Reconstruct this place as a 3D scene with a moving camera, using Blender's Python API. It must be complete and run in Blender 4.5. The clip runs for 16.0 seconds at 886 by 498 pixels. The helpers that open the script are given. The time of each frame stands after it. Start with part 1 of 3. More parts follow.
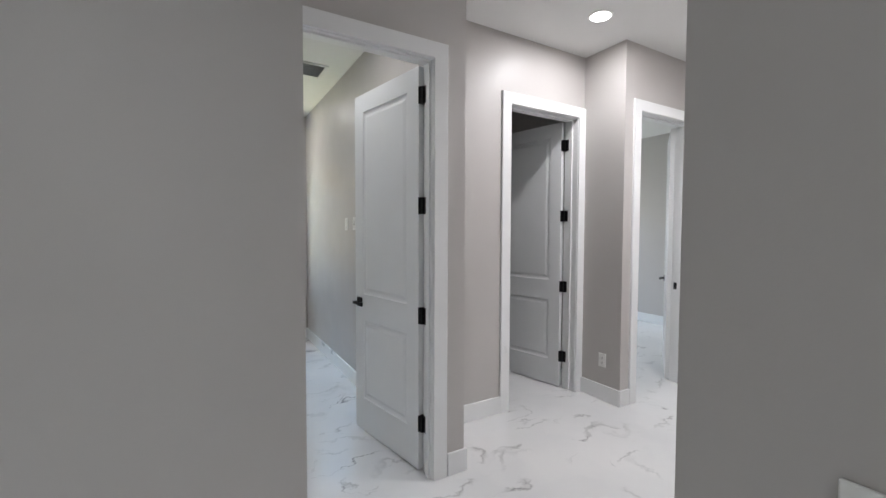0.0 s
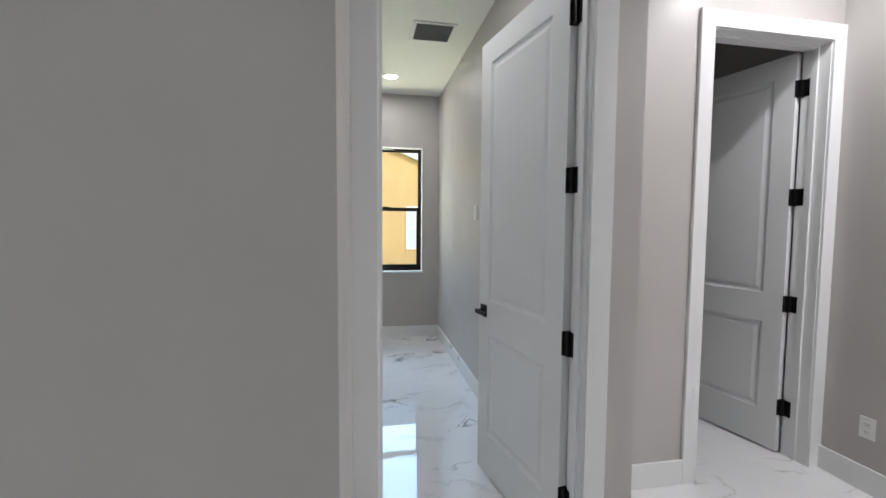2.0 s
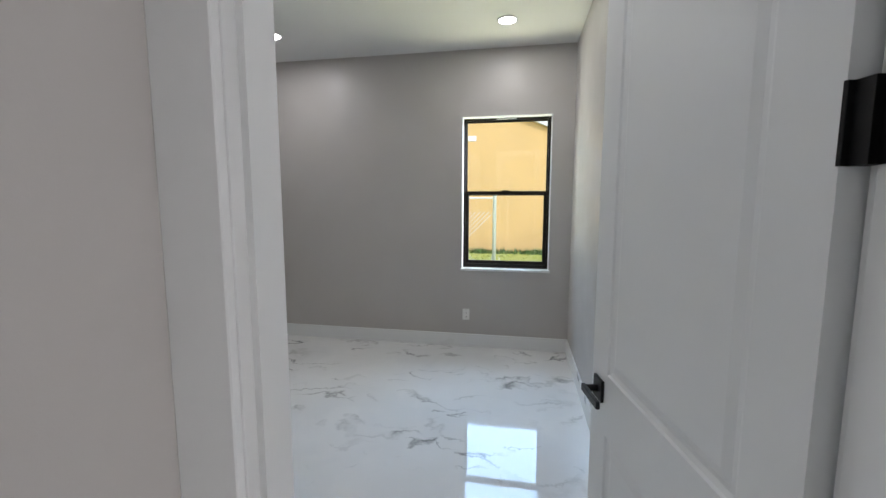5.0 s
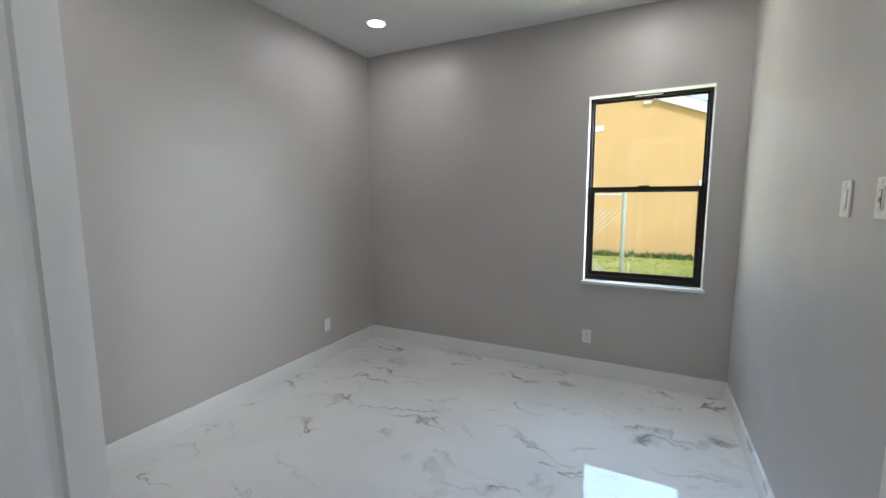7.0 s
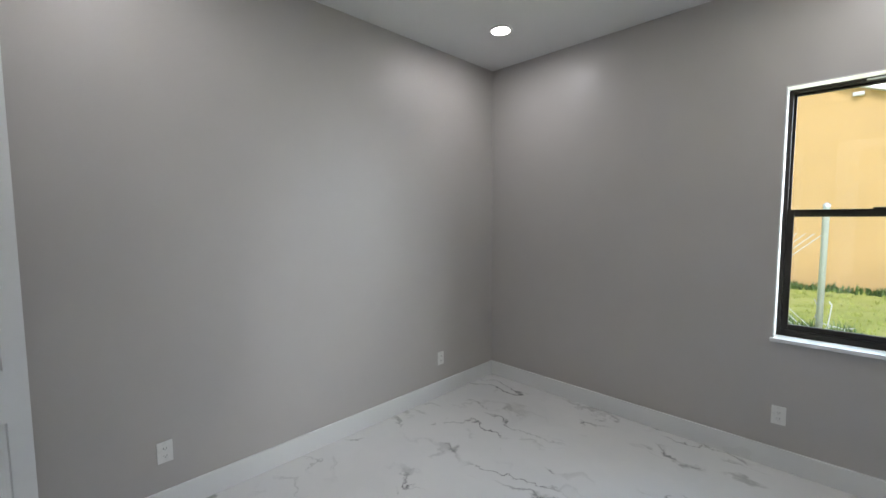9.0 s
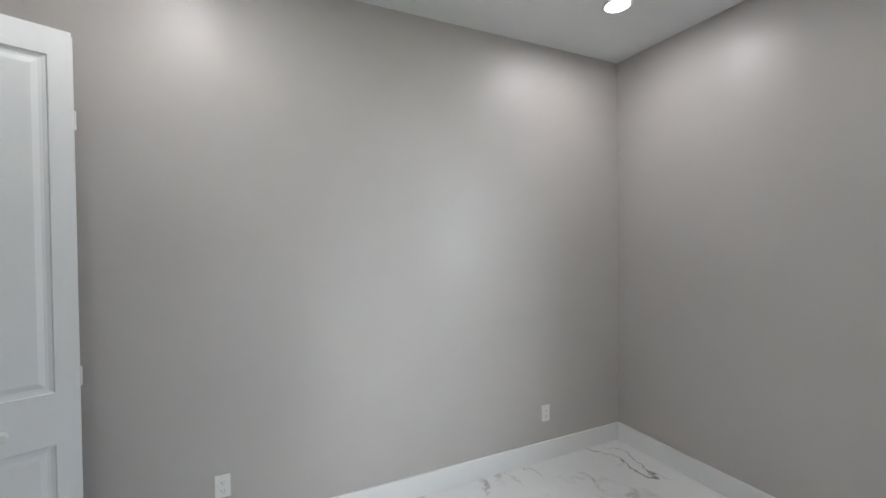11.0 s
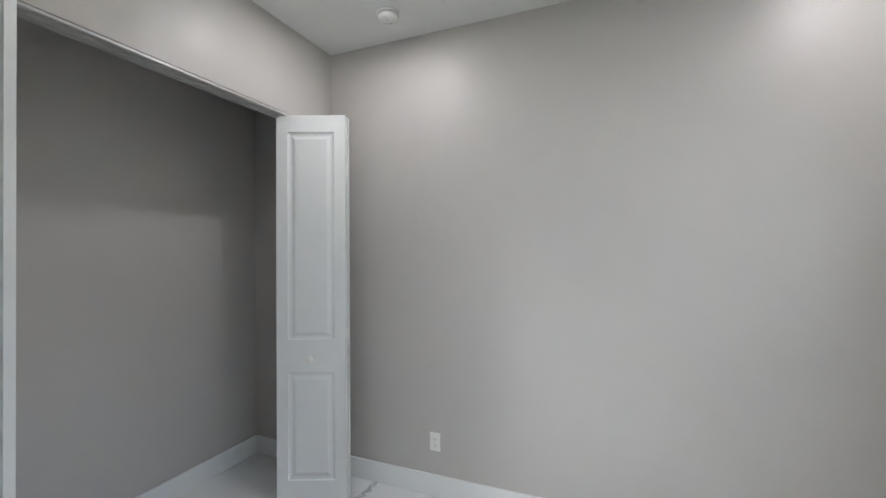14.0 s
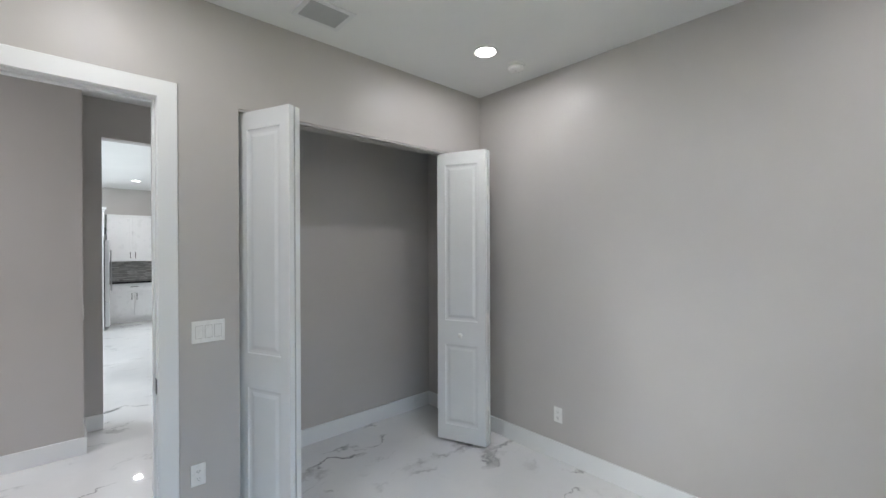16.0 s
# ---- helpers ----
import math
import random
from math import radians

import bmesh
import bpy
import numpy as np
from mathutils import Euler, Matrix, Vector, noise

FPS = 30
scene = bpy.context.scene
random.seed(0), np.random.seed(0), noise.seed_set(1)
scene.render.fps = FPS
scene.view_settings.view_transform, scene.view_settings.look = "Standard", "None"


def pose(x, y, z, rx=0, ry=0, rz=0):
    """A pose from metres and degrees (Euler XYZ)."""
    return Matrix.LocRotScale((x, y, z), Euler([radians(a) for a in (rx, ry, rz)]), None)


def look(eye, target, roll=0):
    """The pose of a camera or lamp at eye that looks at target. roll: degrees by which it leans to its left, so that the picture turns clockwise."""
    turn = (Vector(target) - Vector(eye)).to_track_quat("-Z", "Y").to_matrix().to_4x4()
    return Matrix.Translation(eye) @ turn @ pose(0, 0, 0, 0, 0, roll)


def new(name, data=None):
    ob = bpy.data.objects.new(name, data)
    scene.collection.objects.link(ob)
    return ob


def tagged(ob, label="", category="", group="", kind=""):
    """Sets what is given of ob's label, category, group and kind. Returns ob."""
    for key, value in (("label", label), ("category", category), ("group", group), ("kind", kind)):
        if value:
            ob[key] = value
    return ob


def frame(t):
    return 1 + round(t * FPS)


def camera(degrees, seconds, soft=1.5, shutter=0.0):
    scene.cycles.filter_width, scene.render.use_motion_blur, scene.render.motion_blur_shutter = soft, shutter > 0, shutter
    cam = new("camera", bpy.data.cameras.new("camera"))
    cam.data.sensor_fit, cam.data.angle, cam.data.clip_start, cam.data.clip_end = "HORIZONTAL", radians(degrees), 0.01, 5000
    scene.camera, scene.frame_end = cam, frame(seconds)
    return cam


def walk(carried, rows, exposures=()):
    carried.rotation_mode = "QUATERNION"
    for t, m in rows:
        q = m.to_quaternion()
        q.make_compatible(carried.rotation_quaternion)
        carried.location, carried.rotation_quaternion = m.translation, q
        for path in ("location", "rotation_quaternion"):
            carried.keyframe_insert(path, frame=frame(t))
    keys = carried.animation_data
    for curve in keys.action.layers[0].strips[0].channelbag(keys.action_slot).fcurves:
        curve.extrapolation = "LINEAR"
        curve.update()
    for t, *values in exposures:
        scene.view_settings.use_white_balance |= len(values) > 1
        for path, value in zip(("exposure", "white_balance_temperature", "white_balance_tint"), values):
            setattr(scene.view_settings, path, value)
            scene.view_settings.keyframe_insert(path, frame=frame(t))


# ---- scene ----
cam = camera(94.4, 16.0)
PATH = [
    (0, (-0.179, -0.362, 1.433), (0.832, 1.362, 1.355), 0.2),
    (0.5, (-0.079, -0.212, 1.424), (0.757, 1.604, 1.344), 0.2),
    (1, (0.023, -0.065, 1.437), (0.689, 1.818, 1.341), 0.3),
    (1.5, (0.09, 0.092, 1.405), (0.603, 2.023, 1.305), 0.5),
    (2, (0.141, 0.286, 1.418), (0.513, 2.247, 1.296), 0.4),
    (2.5, (0.214, 0.451, 1.434), (0.448, 2.432, 1.289), 0.4),
    (3, (0.3, 0.583, 1.446), (0.408, 2.573, 1.278), 0.2),
    (5.5, (0.553, 1.382, 1.505), (0.061, 3.305, 1.268), 0.0),
    (6, (0.544, 1.541, 1.507), (-0.089, 3.423, 1.263), -0.1),
    (6.5, (0.512, 1.66, 1.487), (-0.252, 3.494, 1.255), -0.1),
    (7, (0.458, 1.747, 1.517), (-0.436, 3.52, 1.28), -0.2),
    (7.5, (0.434, 1.828, 1.536), (-0.602, 3.523, 1.305), -0.3),
    (8, (0.401, 1.889, 1.515), (-0.765, 3.502, 1.319), -0.2),
    (8.5, (0.385, 2.025, 1.546), (-0.923, 3.527, 1.367), -0.3),
    (9, (0.294, 2.156, 1.583), (-1.118, 3.563, 1.43), -0.3),
    (11.5, (0.092, 2.913, 1.585), (-1.81, 3.531, 1.565), -0.4),
    (12, (0.043, 3.09, 1.602), (-1.925, 3.444, 1.587), -0.2),
    (12.5, (0.029, 3.257, 1.584), (-1.969, 3.323, 1.591), -0.2),
    (13, (0.045, 3.402, 1.558), (-1.943, 3.184, 1.583), -0.2),
    (13.5, (0.086, 3.524, 1.554), (-1.851, 3.023, 1.574), -0.3),
    (14, (0.174, 3.647, 1.562), (-1.674, 2.883, 1.576), -0.3),
    (14.5, (0.29, 3.773, 1.586), (-1.449, 2.786, 1.591), -0.1),
    (15, (0.365, 3.962, 1.605), (-1.238, 2.765, 1.604), -0.2),
    (15.5, (0.44, 4.147, 1.605), (-1.031, 2.792, 1.605), -0.2),
    (16, (0.513, 4.318, 1.629), (-0.831, 2.838, 1.621), -0.2),
]
walk(cam, [(t, look(eye, target, roll)) for t, eye, target, roll in PATH],
     [(0, 0.1), (3, 0.05), (5.5, 0.0), (9, -0.02), (11.5, 0.42), (16, 0.4)])

# ---- world, sun, large lights ----
world = bpy.data.worlds.new("sky")
scene.world = world
world.use_nodes = True
wn = world.node_tree.nodes
sky = wn.new("ShaderNodeTexSky")
sky.sky_type = "NISHITA"
sky.sun_disc = False
sky.sun_elevation = radians(45)
sky.sun_rotation = radians(160)
world.node_tree.links.new(sky.outputs["Color"], wn["Background"].inputs["Color"])
wn["Background"].inputs["Strength"].default_value = 0.33
sun = new("sun", bpy.data.lights.new("sun", "SUN"))
sun.data.energy = 2.3
sun.data.angle = radians(0.5)
sun.data.color = (1.0, 0.95, 0.87)
sun.matrix_world = look((0, 0, 0), (-0.25, 0.66, -0.71))


def area_light(name, m, sx, sy, watts, color, shape="RECTANGLE"):
    d = bpy.data.lights.new(name, "AREA")
    d.shape, d.size, d.size_y, d.energy, d.color = shape, sx, sy, watts, color
    ob = new(name, d)
    ob.matrix_world = m
    return ob


# added lamps out of view, in place of open sky above the neighbour's roof, open sky past its end, sunlit ground under
# the window
area_light("north_sky_fill", look((0.5, 8.8, 4.3), (0.5, 3.9, 0.9)), 5.0, 2.6, 370, (0.43, 0.68, 1.0))
area_light("east_sky_fill", look((3.9, 7.4, 2.5), (0.4, 5.4, 1.6)), 2.6, 2.2, 550, (0.86, 0.93, 1.0))
area_light("lawn_bounce_fill", look((0.4, 5.95, 0.60), (0.4, 5.2, 2.2)), 1.4, 0.5, 40, (1.0, 0.99, 0.66))
# fill lamp for the side room, set in an unseen opening
area_light("side_room_fill", look((4.9, 5.58, 1.6), (4.9, 4.0, 1.2)), 1.2, 1.4, 32, (0.90, 0.95, 1.0))
# fill lamp for living room and kitchen; its wide opening is assumed, never in view
area_light("living_room_fill", look((3.95, -4.0, 1.3), (2, -4.0, 1.0)), 3.4, 2.2, 165, (0.88, 0.96, 1.0))
LAMP_WATTS = 5.5
LAMP_COLOR = (0.975, 0.957, 0.985)


# ---- materials ----
def material(name):
    m = bpy.data.materials.new(name)
    m.use_nodes = True
    nt = m.node_tree
    return m, nt, nt.nodes["Principled BSDF"]


def node(nt, kind, **values):
    n = nt.nodes.new(kind)
    for k, v in values.items():
        n.inputs[k].default_value = v
    return n


def coords(nt, sx=1.0, sy=1.0, sz=1.0):
    tc = nt.nodes.new("ShaderNodeTexCoord")
    mp = nt.nodes.new("ShaderNodeMapping")
    mp.inputs["Scale"].default_value = (sx, sy, sz)
    nt.links.new(tc.outputs["Object"], mp.inputs["Vector"])
    return mp.outputs["Vector"]


def noise_tex(nt, vec, scale, detail=3.0, rough=0.5, distort=0.0):
    n = node(nt, "ShaderNodeTexNoise", Scale=scale, Detail=detail, Roughness=rough, Distortion=distort)
    nt.links.new(vec, n.inputs["Vector"])
    return n.outputs["Fac"]


def ramp(nt, fac, stops):
    r = nt.nodes.new("ShaderNodeValToRGB")
    els = r.color_ramp.elements
    while len(els) < len(stops):
        els.new(0.5)
    for e, (p, c) in zip(els, stops):
        e.position, e.color = p, (*c, 1) if len(c) == 3 else c
    nt.links.new(fac, r.inputs["Fac"])
    return r.outputs["Color"]


def bump(nt, bsdf, height, strength, distance):
    b = node(nt, "ShaderNodeBump", Strength=strength, Distance=distance)
    nt.links.new(height, b.inputs["Height"])
    nt.links.new(b.outputs["Normal"], bsdf.inputs["Normal"])


def mottled(name, c, spread=0.05, rough=0.5, scale=2.0, grain=220.0, bumps=0.1, depth=0.001, metal=0.0, rough_spread=0.06):
    """Paint, metal or plaster: a base colour with slow mottling and a fine grain in relief."""
    m, nt, b = material(name)
    vec = coords(nt)
    lo = tuple(v * (1 - spread) for v in c)
    hi = tuple(min(1, v * (1 + spread)) for v in c)
    nt.links.new(ramp(nt, noise_tex(nt, vec, scale, 4), [(0.3, lo), (0.7, hi)]), b.inputs["Base Color"])
    r0, r1 = max(0.02, rough - rough_spread), min(1, rough + rough_spread)
    nt.links.new(ramp(nt, noise_tex(nt, vec, scale * 3, 3), [(0.3, (r0,) * 3), (0.7, (r1,) * 3)]), b.inputs["Roughness"])
    b.inputs["Metallic"].default_value = metal
    if bumps:
        bump(nt, b, noise_tex(nt, vec, grain, 2), bumps, depth)
    return m


WALL = mottled("greige_wall_paint", (0.485, 0.464, 0.448), 0.035, 0.42, 1.3, 170, 0.16, 0.0012)
CEIL = mottled("white_ceiling_paint", (0.78, 0.785, 0.775), 0.02, 0.75, 1.5, 120, 0.2, 0.0015)
TRIM = mottled("white_trim_paint", (0.79, 0.80, 0.80), 0.015, 0.33, 1.2, 60, 0.0)
DOOR = mottled("white_door_paint", (0.74, 0.755, 0.76), 0.02, 0.38, 2.5, 300, 0.08, 0.0006)
BLACK = mottled("black_metal", (0.012, 0.012, 0.013), 0.2, 0.38, 20, 400, 0.05, 0.0003, 0.6)
BRONZE = mottled("dark_bronze_aluminium", (0.018, 0.015, 0.012), 0.15, 0.35, 10, 300, 0.03, 0.0003, 0.5)
PLASTIC = mottled("white_plastic", (0.80, 0.80, 0.78), 0.01, 0.3, 10, 300, 0.0)
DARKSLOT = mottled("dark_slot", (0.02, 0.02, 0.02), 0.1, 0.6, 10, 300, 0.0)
SILL = mottled("white_stone_sill", (0.76, 0.77, 0.77), 0.04, 0.2, 9, 200, 0.03, 0.0005)
VENT = mottled("white_vent_metal", (0.72, 0.73, 0.73), 0.02, 0.4, 5, 200, 0.02, 0.0004)
SLAT = mottled("grey_louvre_metal", (0.44, 0.45, 0.46), 0.05, 0.45, 8, 200, 0.02, 0.0004)
FILTER = mottled("grey_filter", (0.42, 0.43, 0.44), 0.08, 0.8, 12, 500, 0.3, 0.001)
TRACK = mottled("painted_track_metal", (0.55, 0.54, 0.52), 0.05, 0.4, 6, 200, 0.03, 0.0004, 0.3)
STEEL = mottled("brushed_steel", (0.55, 0.56, 0.57), 0.03, 0.38, 4, 300, 0.0, 0.0003, 0.85)
QUARTZ = mottled("black_worktop_stone", (0.02, 0.02, 0.022), 0.5, 0.15, 120, 300, 0.0)
CABINET = mottled("white_cabinet_lacquer", (0.80, 0.81, 0.81), 0.01, 0.3, 3, 200, 0.02, 0.0004)
STUCCO = mottled("yellow_stucco", (0.62, 0.41, 0.175), 0.06, 0.85, 0.7, 60, 0.5, 0.006)
FASCIA = mottled("white_fascia_paint", (0.74, 0.76, 0.78), 0.03, 0.5, 2, 60, 0.05, 0.001)
ROOF = mottled("grey_roof_shingle", (0.48, 0.50, 0.53), 0.12, 0.9, 3, 40, 0.6, 0.01)
ZINC = mottled("galvanised_steel", (0.62, 0.64, 0.66), 0.08, 0.45, 12, 150, 0.05, 0.0005, 0.15)
BLIND = mottled("white_blind", (0.62, 0.64, 0.66), 0.04, 0.5, 6, 100, 0.0)
PLANT = mottled("weed_green", (0.10, 0.17, 0.04), 0.35, 0.6, 5, 90, 0.1, 0.002)
GRASSM = mottled("lawn_blades", (0.38, 0.43, 0.09), 0.4, 0.6, 3, 60, 0.0)


def marble():
    """Polished white porcelain: sparse grey veins and short smudged streaks over faint clouds."""
    m, nt, b = material("polished_marble_tile")
    vec = coords(nt)
    warp = nt.nodes.new("ShaderNodeTexNoise")
    warp.inputs["Scale"].default_value, warp.inputs["Detail"].default_value = 2.2, 6
    warp.inputs["Roughness"].default_value = 0.62
    nt.links.new(vec, warp.inputs["Vector"])
    sub = nt.nodes.new("ShaderNodeVectorMath")
    sub.operation = "MULTIPLY_ADD"
    sub.inputs[1].default_value, sub.inputs[2].default_value = (0.62, 0.62, 0.0), (-0.31, -0.31, 0)
    nt.links.new(warp.outputs["Color"], sub.inputs[0])
    add = nt.nodes.new("ShaderNodeVectorMath")
    nt.links.new(vec, add.inputs[0])
    nt.links.new(sub.outputs[0], add.inputs[1])

    def ridges(angle, stretch, scale, width, mask_scale, mask_lo, mask_hi, offset):
        mp = nt.nodes.new("ShaderNodeMapping")
        mp.inputs["Rotation"].default_value = (0, 0, radians(angle))
        mp.inputs["Scale"].default_value = (1.0, stretch, 1.0)
        mp.inputs["Location"].default_value = (offset, offset * 0.7, 0)
        nt.links.new(add.outputs[0], mp.inputs["Vector"])
        f = noise_tex(nt, mp.outputs["Vector"], scale, 1.5, 0.4)
        d = nt.nodes.new("ShaderNodeMath")
        d.operation = "SUBTRACT"
        d.inputs[1].default_value = 0.5
        nt.links.new(f, d.inputs[0])
        a = nt.nodes.new("ShaderNodeMath")
        a.operation = "ABSOLUTE"
        nt.links.new(d.outputs[0], a.inputs[0])
        line = ramp(nt, a.outputs[0], [(0.0, (1, 1, 1)), (width * 0.35, (0.55,) * 3), (width, (0, 0, 0))])
        mask = ramp(nt, noise_tex(nt, mp.outputs["Vector"], mask_scale, 2), [(mask_lo, (0, 0, 0)), (mask_hi, (1, 1, 1))])
        mul = nt.nodes.new("ShaderNodeMixRGB")
        mul.blend_type, mul.inputs[0].default_value = "MULTIPLY", 1.0
        nt.links.new(line, mul.inputs[1])
        nt.links.new(mask, mul.inputs[2])
        return mul.outputs[0]

    def mix(fac, a, colour):
        mx = nt.nodes.new("ShaderNodeMixRGB")
        nt.links.new(fac, mx.inputs[0])
        nt.links.new(a, mx.inputs[1])
        mx.inputs[2].default_value = (*colour, 1)
        return mx.outputs[0]

    base = ramp(nt, noise_tex(nt, add.outputs[0], 1.1, 5), [(0.3, (0.70, 0.71, 0.72)), (0.65, (0.80, 0.80, 0.80))])
    c = mix(ridges(38, 3.2, 0.95, 0.018, 1.15, 0.535, 0.64, 0.0), base, (0.15, 0.155, 0.16))
    c = mix(ridges(-24, 2.8, 1.7, 0.024, 2.0, 0.57, 0.68, 3.1), c, (0.31, 0.315, 0.32))
    c = mix(ridges(62, 2.2, 2.6, 0.06, 1.5, 0.58, 0.74, 7.7), c, (0.48, 0.485, 0.49))
    nt.links.new(c, b.inputs["Base Color"])
    nt.links.new(ramp(nt, noise_tex(nt, vec, 3, 3), [(0.3, (0.018,) * 3), (0.7, (0.045,) * 3)]), b.inputs["Roughness"])
    b.inputs["IOR"].default_value = 1.62
    bump(nt, b, noise_tex(nt, vec, 4.0, 2), 0.02, 0.004)
    return m


MARBLE = marble()


def glass():
    m, nt, b = material("window_glass")
    b.inputs["Transmission Weight"].default_value = 1.0
    b.inputs["Roughness"].default_value = 0.0
    b.inputs["IOR"].default_value = 1.45
    b.inputs["Base Color"].default_value = (0.97, 0.985, 0.98, 1)
    return m


def glow(name, c, strength):
    m, nt, b = material(name)
    b.inputs["Emission Color"].default_value = (*c, 1)
    b.inputs["Emission Strength"].default_value = strength
    b.inputs["Base Color"].default_value = (0.8, 0.8, 0.8, 1)
    return m


GLASS = glass()
LAMP_GLOW = glow("lit_lamp_lens", (1.0, 0.97, 0.96), 9.0)


def lawn():
    m, nt, b = material("lawn_ground")
    vec = coords(nt)
    nt.links.new(ramp(nt, noise_tex(nt, vec, 0.9, 6, 0.65), [(0.3, (0.28, 0.33, 0.06)), (0.55, (0.42, 0.45, 0.12)), (0.75, (0.42, 0.38, 0.20))]), b.inputs["Base Color"])
    b.inputs["Roughness"].default_value = 0.95
    bump(nt, b, noise_tex(nt, vec, 40, 3), 0.8, 0.03)
    return m


LAWN = lawn()


# ---- mesh helpers ----
def box(bm, x0, x1, y0, y1, z0, z1, bevel=0.0):
    m = Matrix.LocRotScale(((x0 + x1) / 2, (y0 + y1) / 2, (z0 + z1) / 2), None, (abs(x1 - x0), abs(y1 - y0), abs(z1 - z0)))
    vs = bmesh.ops.create_cube(bm, size=1, matrix=m)["verts"]
    if bevel:
        es = list({e for v in vs for e in v.link_edges})
        bmesh.ops.bevel(bm, geom=es, offset=bevel, segments=2, affect="EDGES", profile=0.5)


def boxed(*dims, bevel=0.0):
    bm = bmesh.new()
    for d in dims:
        box(bm, *d, bevel=bevel)
    return bm


def rod(bm, a, b, r0, r1=None, seg=10):
    a, b = Vector(a), Vector(b)
    m = Matrix.Translation((a + b) / 2) @ (b - a).to_track_quat("Z", "Y").to_matrix().to_4x4()
    return bmesh.ops.create_cone(bm, cap_ends=True, segments=seg, radius1=r0, radius2=r0 if r1 is None else r1, depth=(b - a).length, matrix=m)


def lathe(bm, profile, seg=28, m=Matrix()):
    """A turned solid about z from (radius, height) pairs."""
    rings = []
    for r, z in profile:
        rings.append([bm.verts.new(m @ Vector((r * math.cos(2 * math.pi * i / seg), r * math.sin(2 * math.pi * i / seg), z))) for i in range(seg)])
    for a, b in zip(rings, rings[1:]):
        for i in range(seg):
            f = bm.faces.new((a[i], a[(i + 1) % seg], b[(i + 1) % seg], b[i]))
            f.smooth = True
    bm.faces.new(rings[0][::-1])
    bm.faces.new(rings[-1])


def part(name, bm, mat, parent=None, label=""):
    me = bpy.data.meshes.new(name)
    bmesh.ops.recalc_face_normals(bm, faces=bm.faces)
    bm.to_mesh(me)
    bm.free()
    me.materials.append(mat)
    ob = new(name, me)
    if parent:
        ob.parent = parent
    if label:
        tagged(ob, label)
    return ob


def structure(name, bm, mat, label, category):
    return tagged(part(name, bm, mat), label, category, kind="structure")


# ---- large structure ----
XL, XR, YB, YD, YF, H = -2.25, 1.045, 5.38, 1.776, 1.672, 2.985
OW, OE, OS = -5.0, 6.05, -7.5
DT = 2.465
GZ = -0.45
WIN = (-0.034, 0.842, 0.827, 2.350)
CLO = (-1.872, -0.207, 2.432)


def wall(name, *dims):
    return structure(name, boxed(*dims), WALL, "smooth painted wall in warm greige", "wall")


structure("floor", boxed((OW - 0.2, OE + 0.2, OS - 0.2, YB, GZ, 0)), MARBLE, "polished white marble-look tile floor with grey veins", "floor")
structure("ceiling", boxed((OW - 0.2, OE + 0.2, OS - 0.2, YB + 0.2, H, H + 0.15)), CEIL, "smooth flat white painted ceiling", "ceiling")
wx0, wx1, wz0, wz1 = WIN
# the opening from x 4.3 to 5.5 is unseen, added for the side room fill
wall("wall_north", (XL - 0.2, wx0, YB, YB + 0.2, GZ, H), (wx0, wx1, YB, YB + 0.2, GZ, wz0), (wx0, wx1, YB, YB + 0.2, wz1, H),
     (wx1, 4.3, YB, YB + 0.2, GZ, H), (4.3, 5.5, YB, YB + 0.2, GZ, 0.9), (4.3, 5.5, YB, YB + 0.2, 2.3, H), (5.5, OE + 0.2, YB, YB + 0.2, GZ, H))
wall("wall_west", (XL - 0.2, XL, 0.964, YB, 0, H))
wall("wall_closet_front", (XL, CLO[0], YF, YD, 0, H), (CLO[0], CLO[1], YF, YD, CLO[2], H), (CLO[1], 0.167, YF, YD, 0, H),
     (0.167, 0.965, YF, YD, 2.421, H), (0.965, 1.163, YF, YD, 0, H))
wall("wall_closet_back", (XL, 0.097, 0.964, 1.05, 0, H))
wall("wall_closet_east", (-0.03, 0.097, 1.05, YF, 0, H))
wall("wall_bedroom_east", (XR, 1.163, YD, YB, 0, H))
wall("wall_hall_north", (1.163, 1.915, 2.19, 2.33, 0, H), (1.915, 2.715, 2.19, 2.33, DT, H), (2.715, 2.775, 2.19, 2.33, 0, H))
wall("wall_hall_step", (2.775, 2.915, 1.781, YB, 0, H))
wall("wall_hall_side_room", (2.915, 2.955, 1.781, 1.921, 0, H), (2.955, 3.755, 1.781, 1.921, DT, H), (3.755, OE, 1.781, 1.921, 0, H))
wall("wall_hall_east", (3.83, 3.97, -0.155, 1.781, 0, H))
wall("wall_hall_south", (0.44, 3.83, -0.155, -0.012, 0, H))
wall("wall_corridor_east", (0.44, 0.56, -0.50, -0.155, 0, H))
wall("wall_corridor_west", (-1.44, -1.3, -0.64, 0.964, 0, H))
wall("wall_corridor_header", (-1.3, 0.30, -0.64, -0.50, 2.635, H))
wall("wall_living_north", (OW, -1.44, -0.64, -0.50, 0, H), (0.30, 3.97, -0.64, -0.50, 0, H))
wall("wall_living_west", (OW - 0.2, OW, OS, -0.5, 0, H))
wall("wall_living_south", (OW - 0.2, OE + 0.2, OS - 0.2, OS, 0, H))
# unseen opening from y -5.8 to -2.2, added for the living room lamp
wall("wall_living_east", (3.83, 3.97, OS, -5.8, 0, H), (3.83, 3.97, -5.8, -2.2, 2.45, H), (3.83, 3.97, -2.2, -0.64, 0, H))
wall("wall_side_room_east", (OE, OE + 0.2, 1.781, YB, 0, H))
wall("wall_store_north", (1.16, 2.775, 4.2, 4.32, 0, H))

BH, BT = 0.135, 0.016


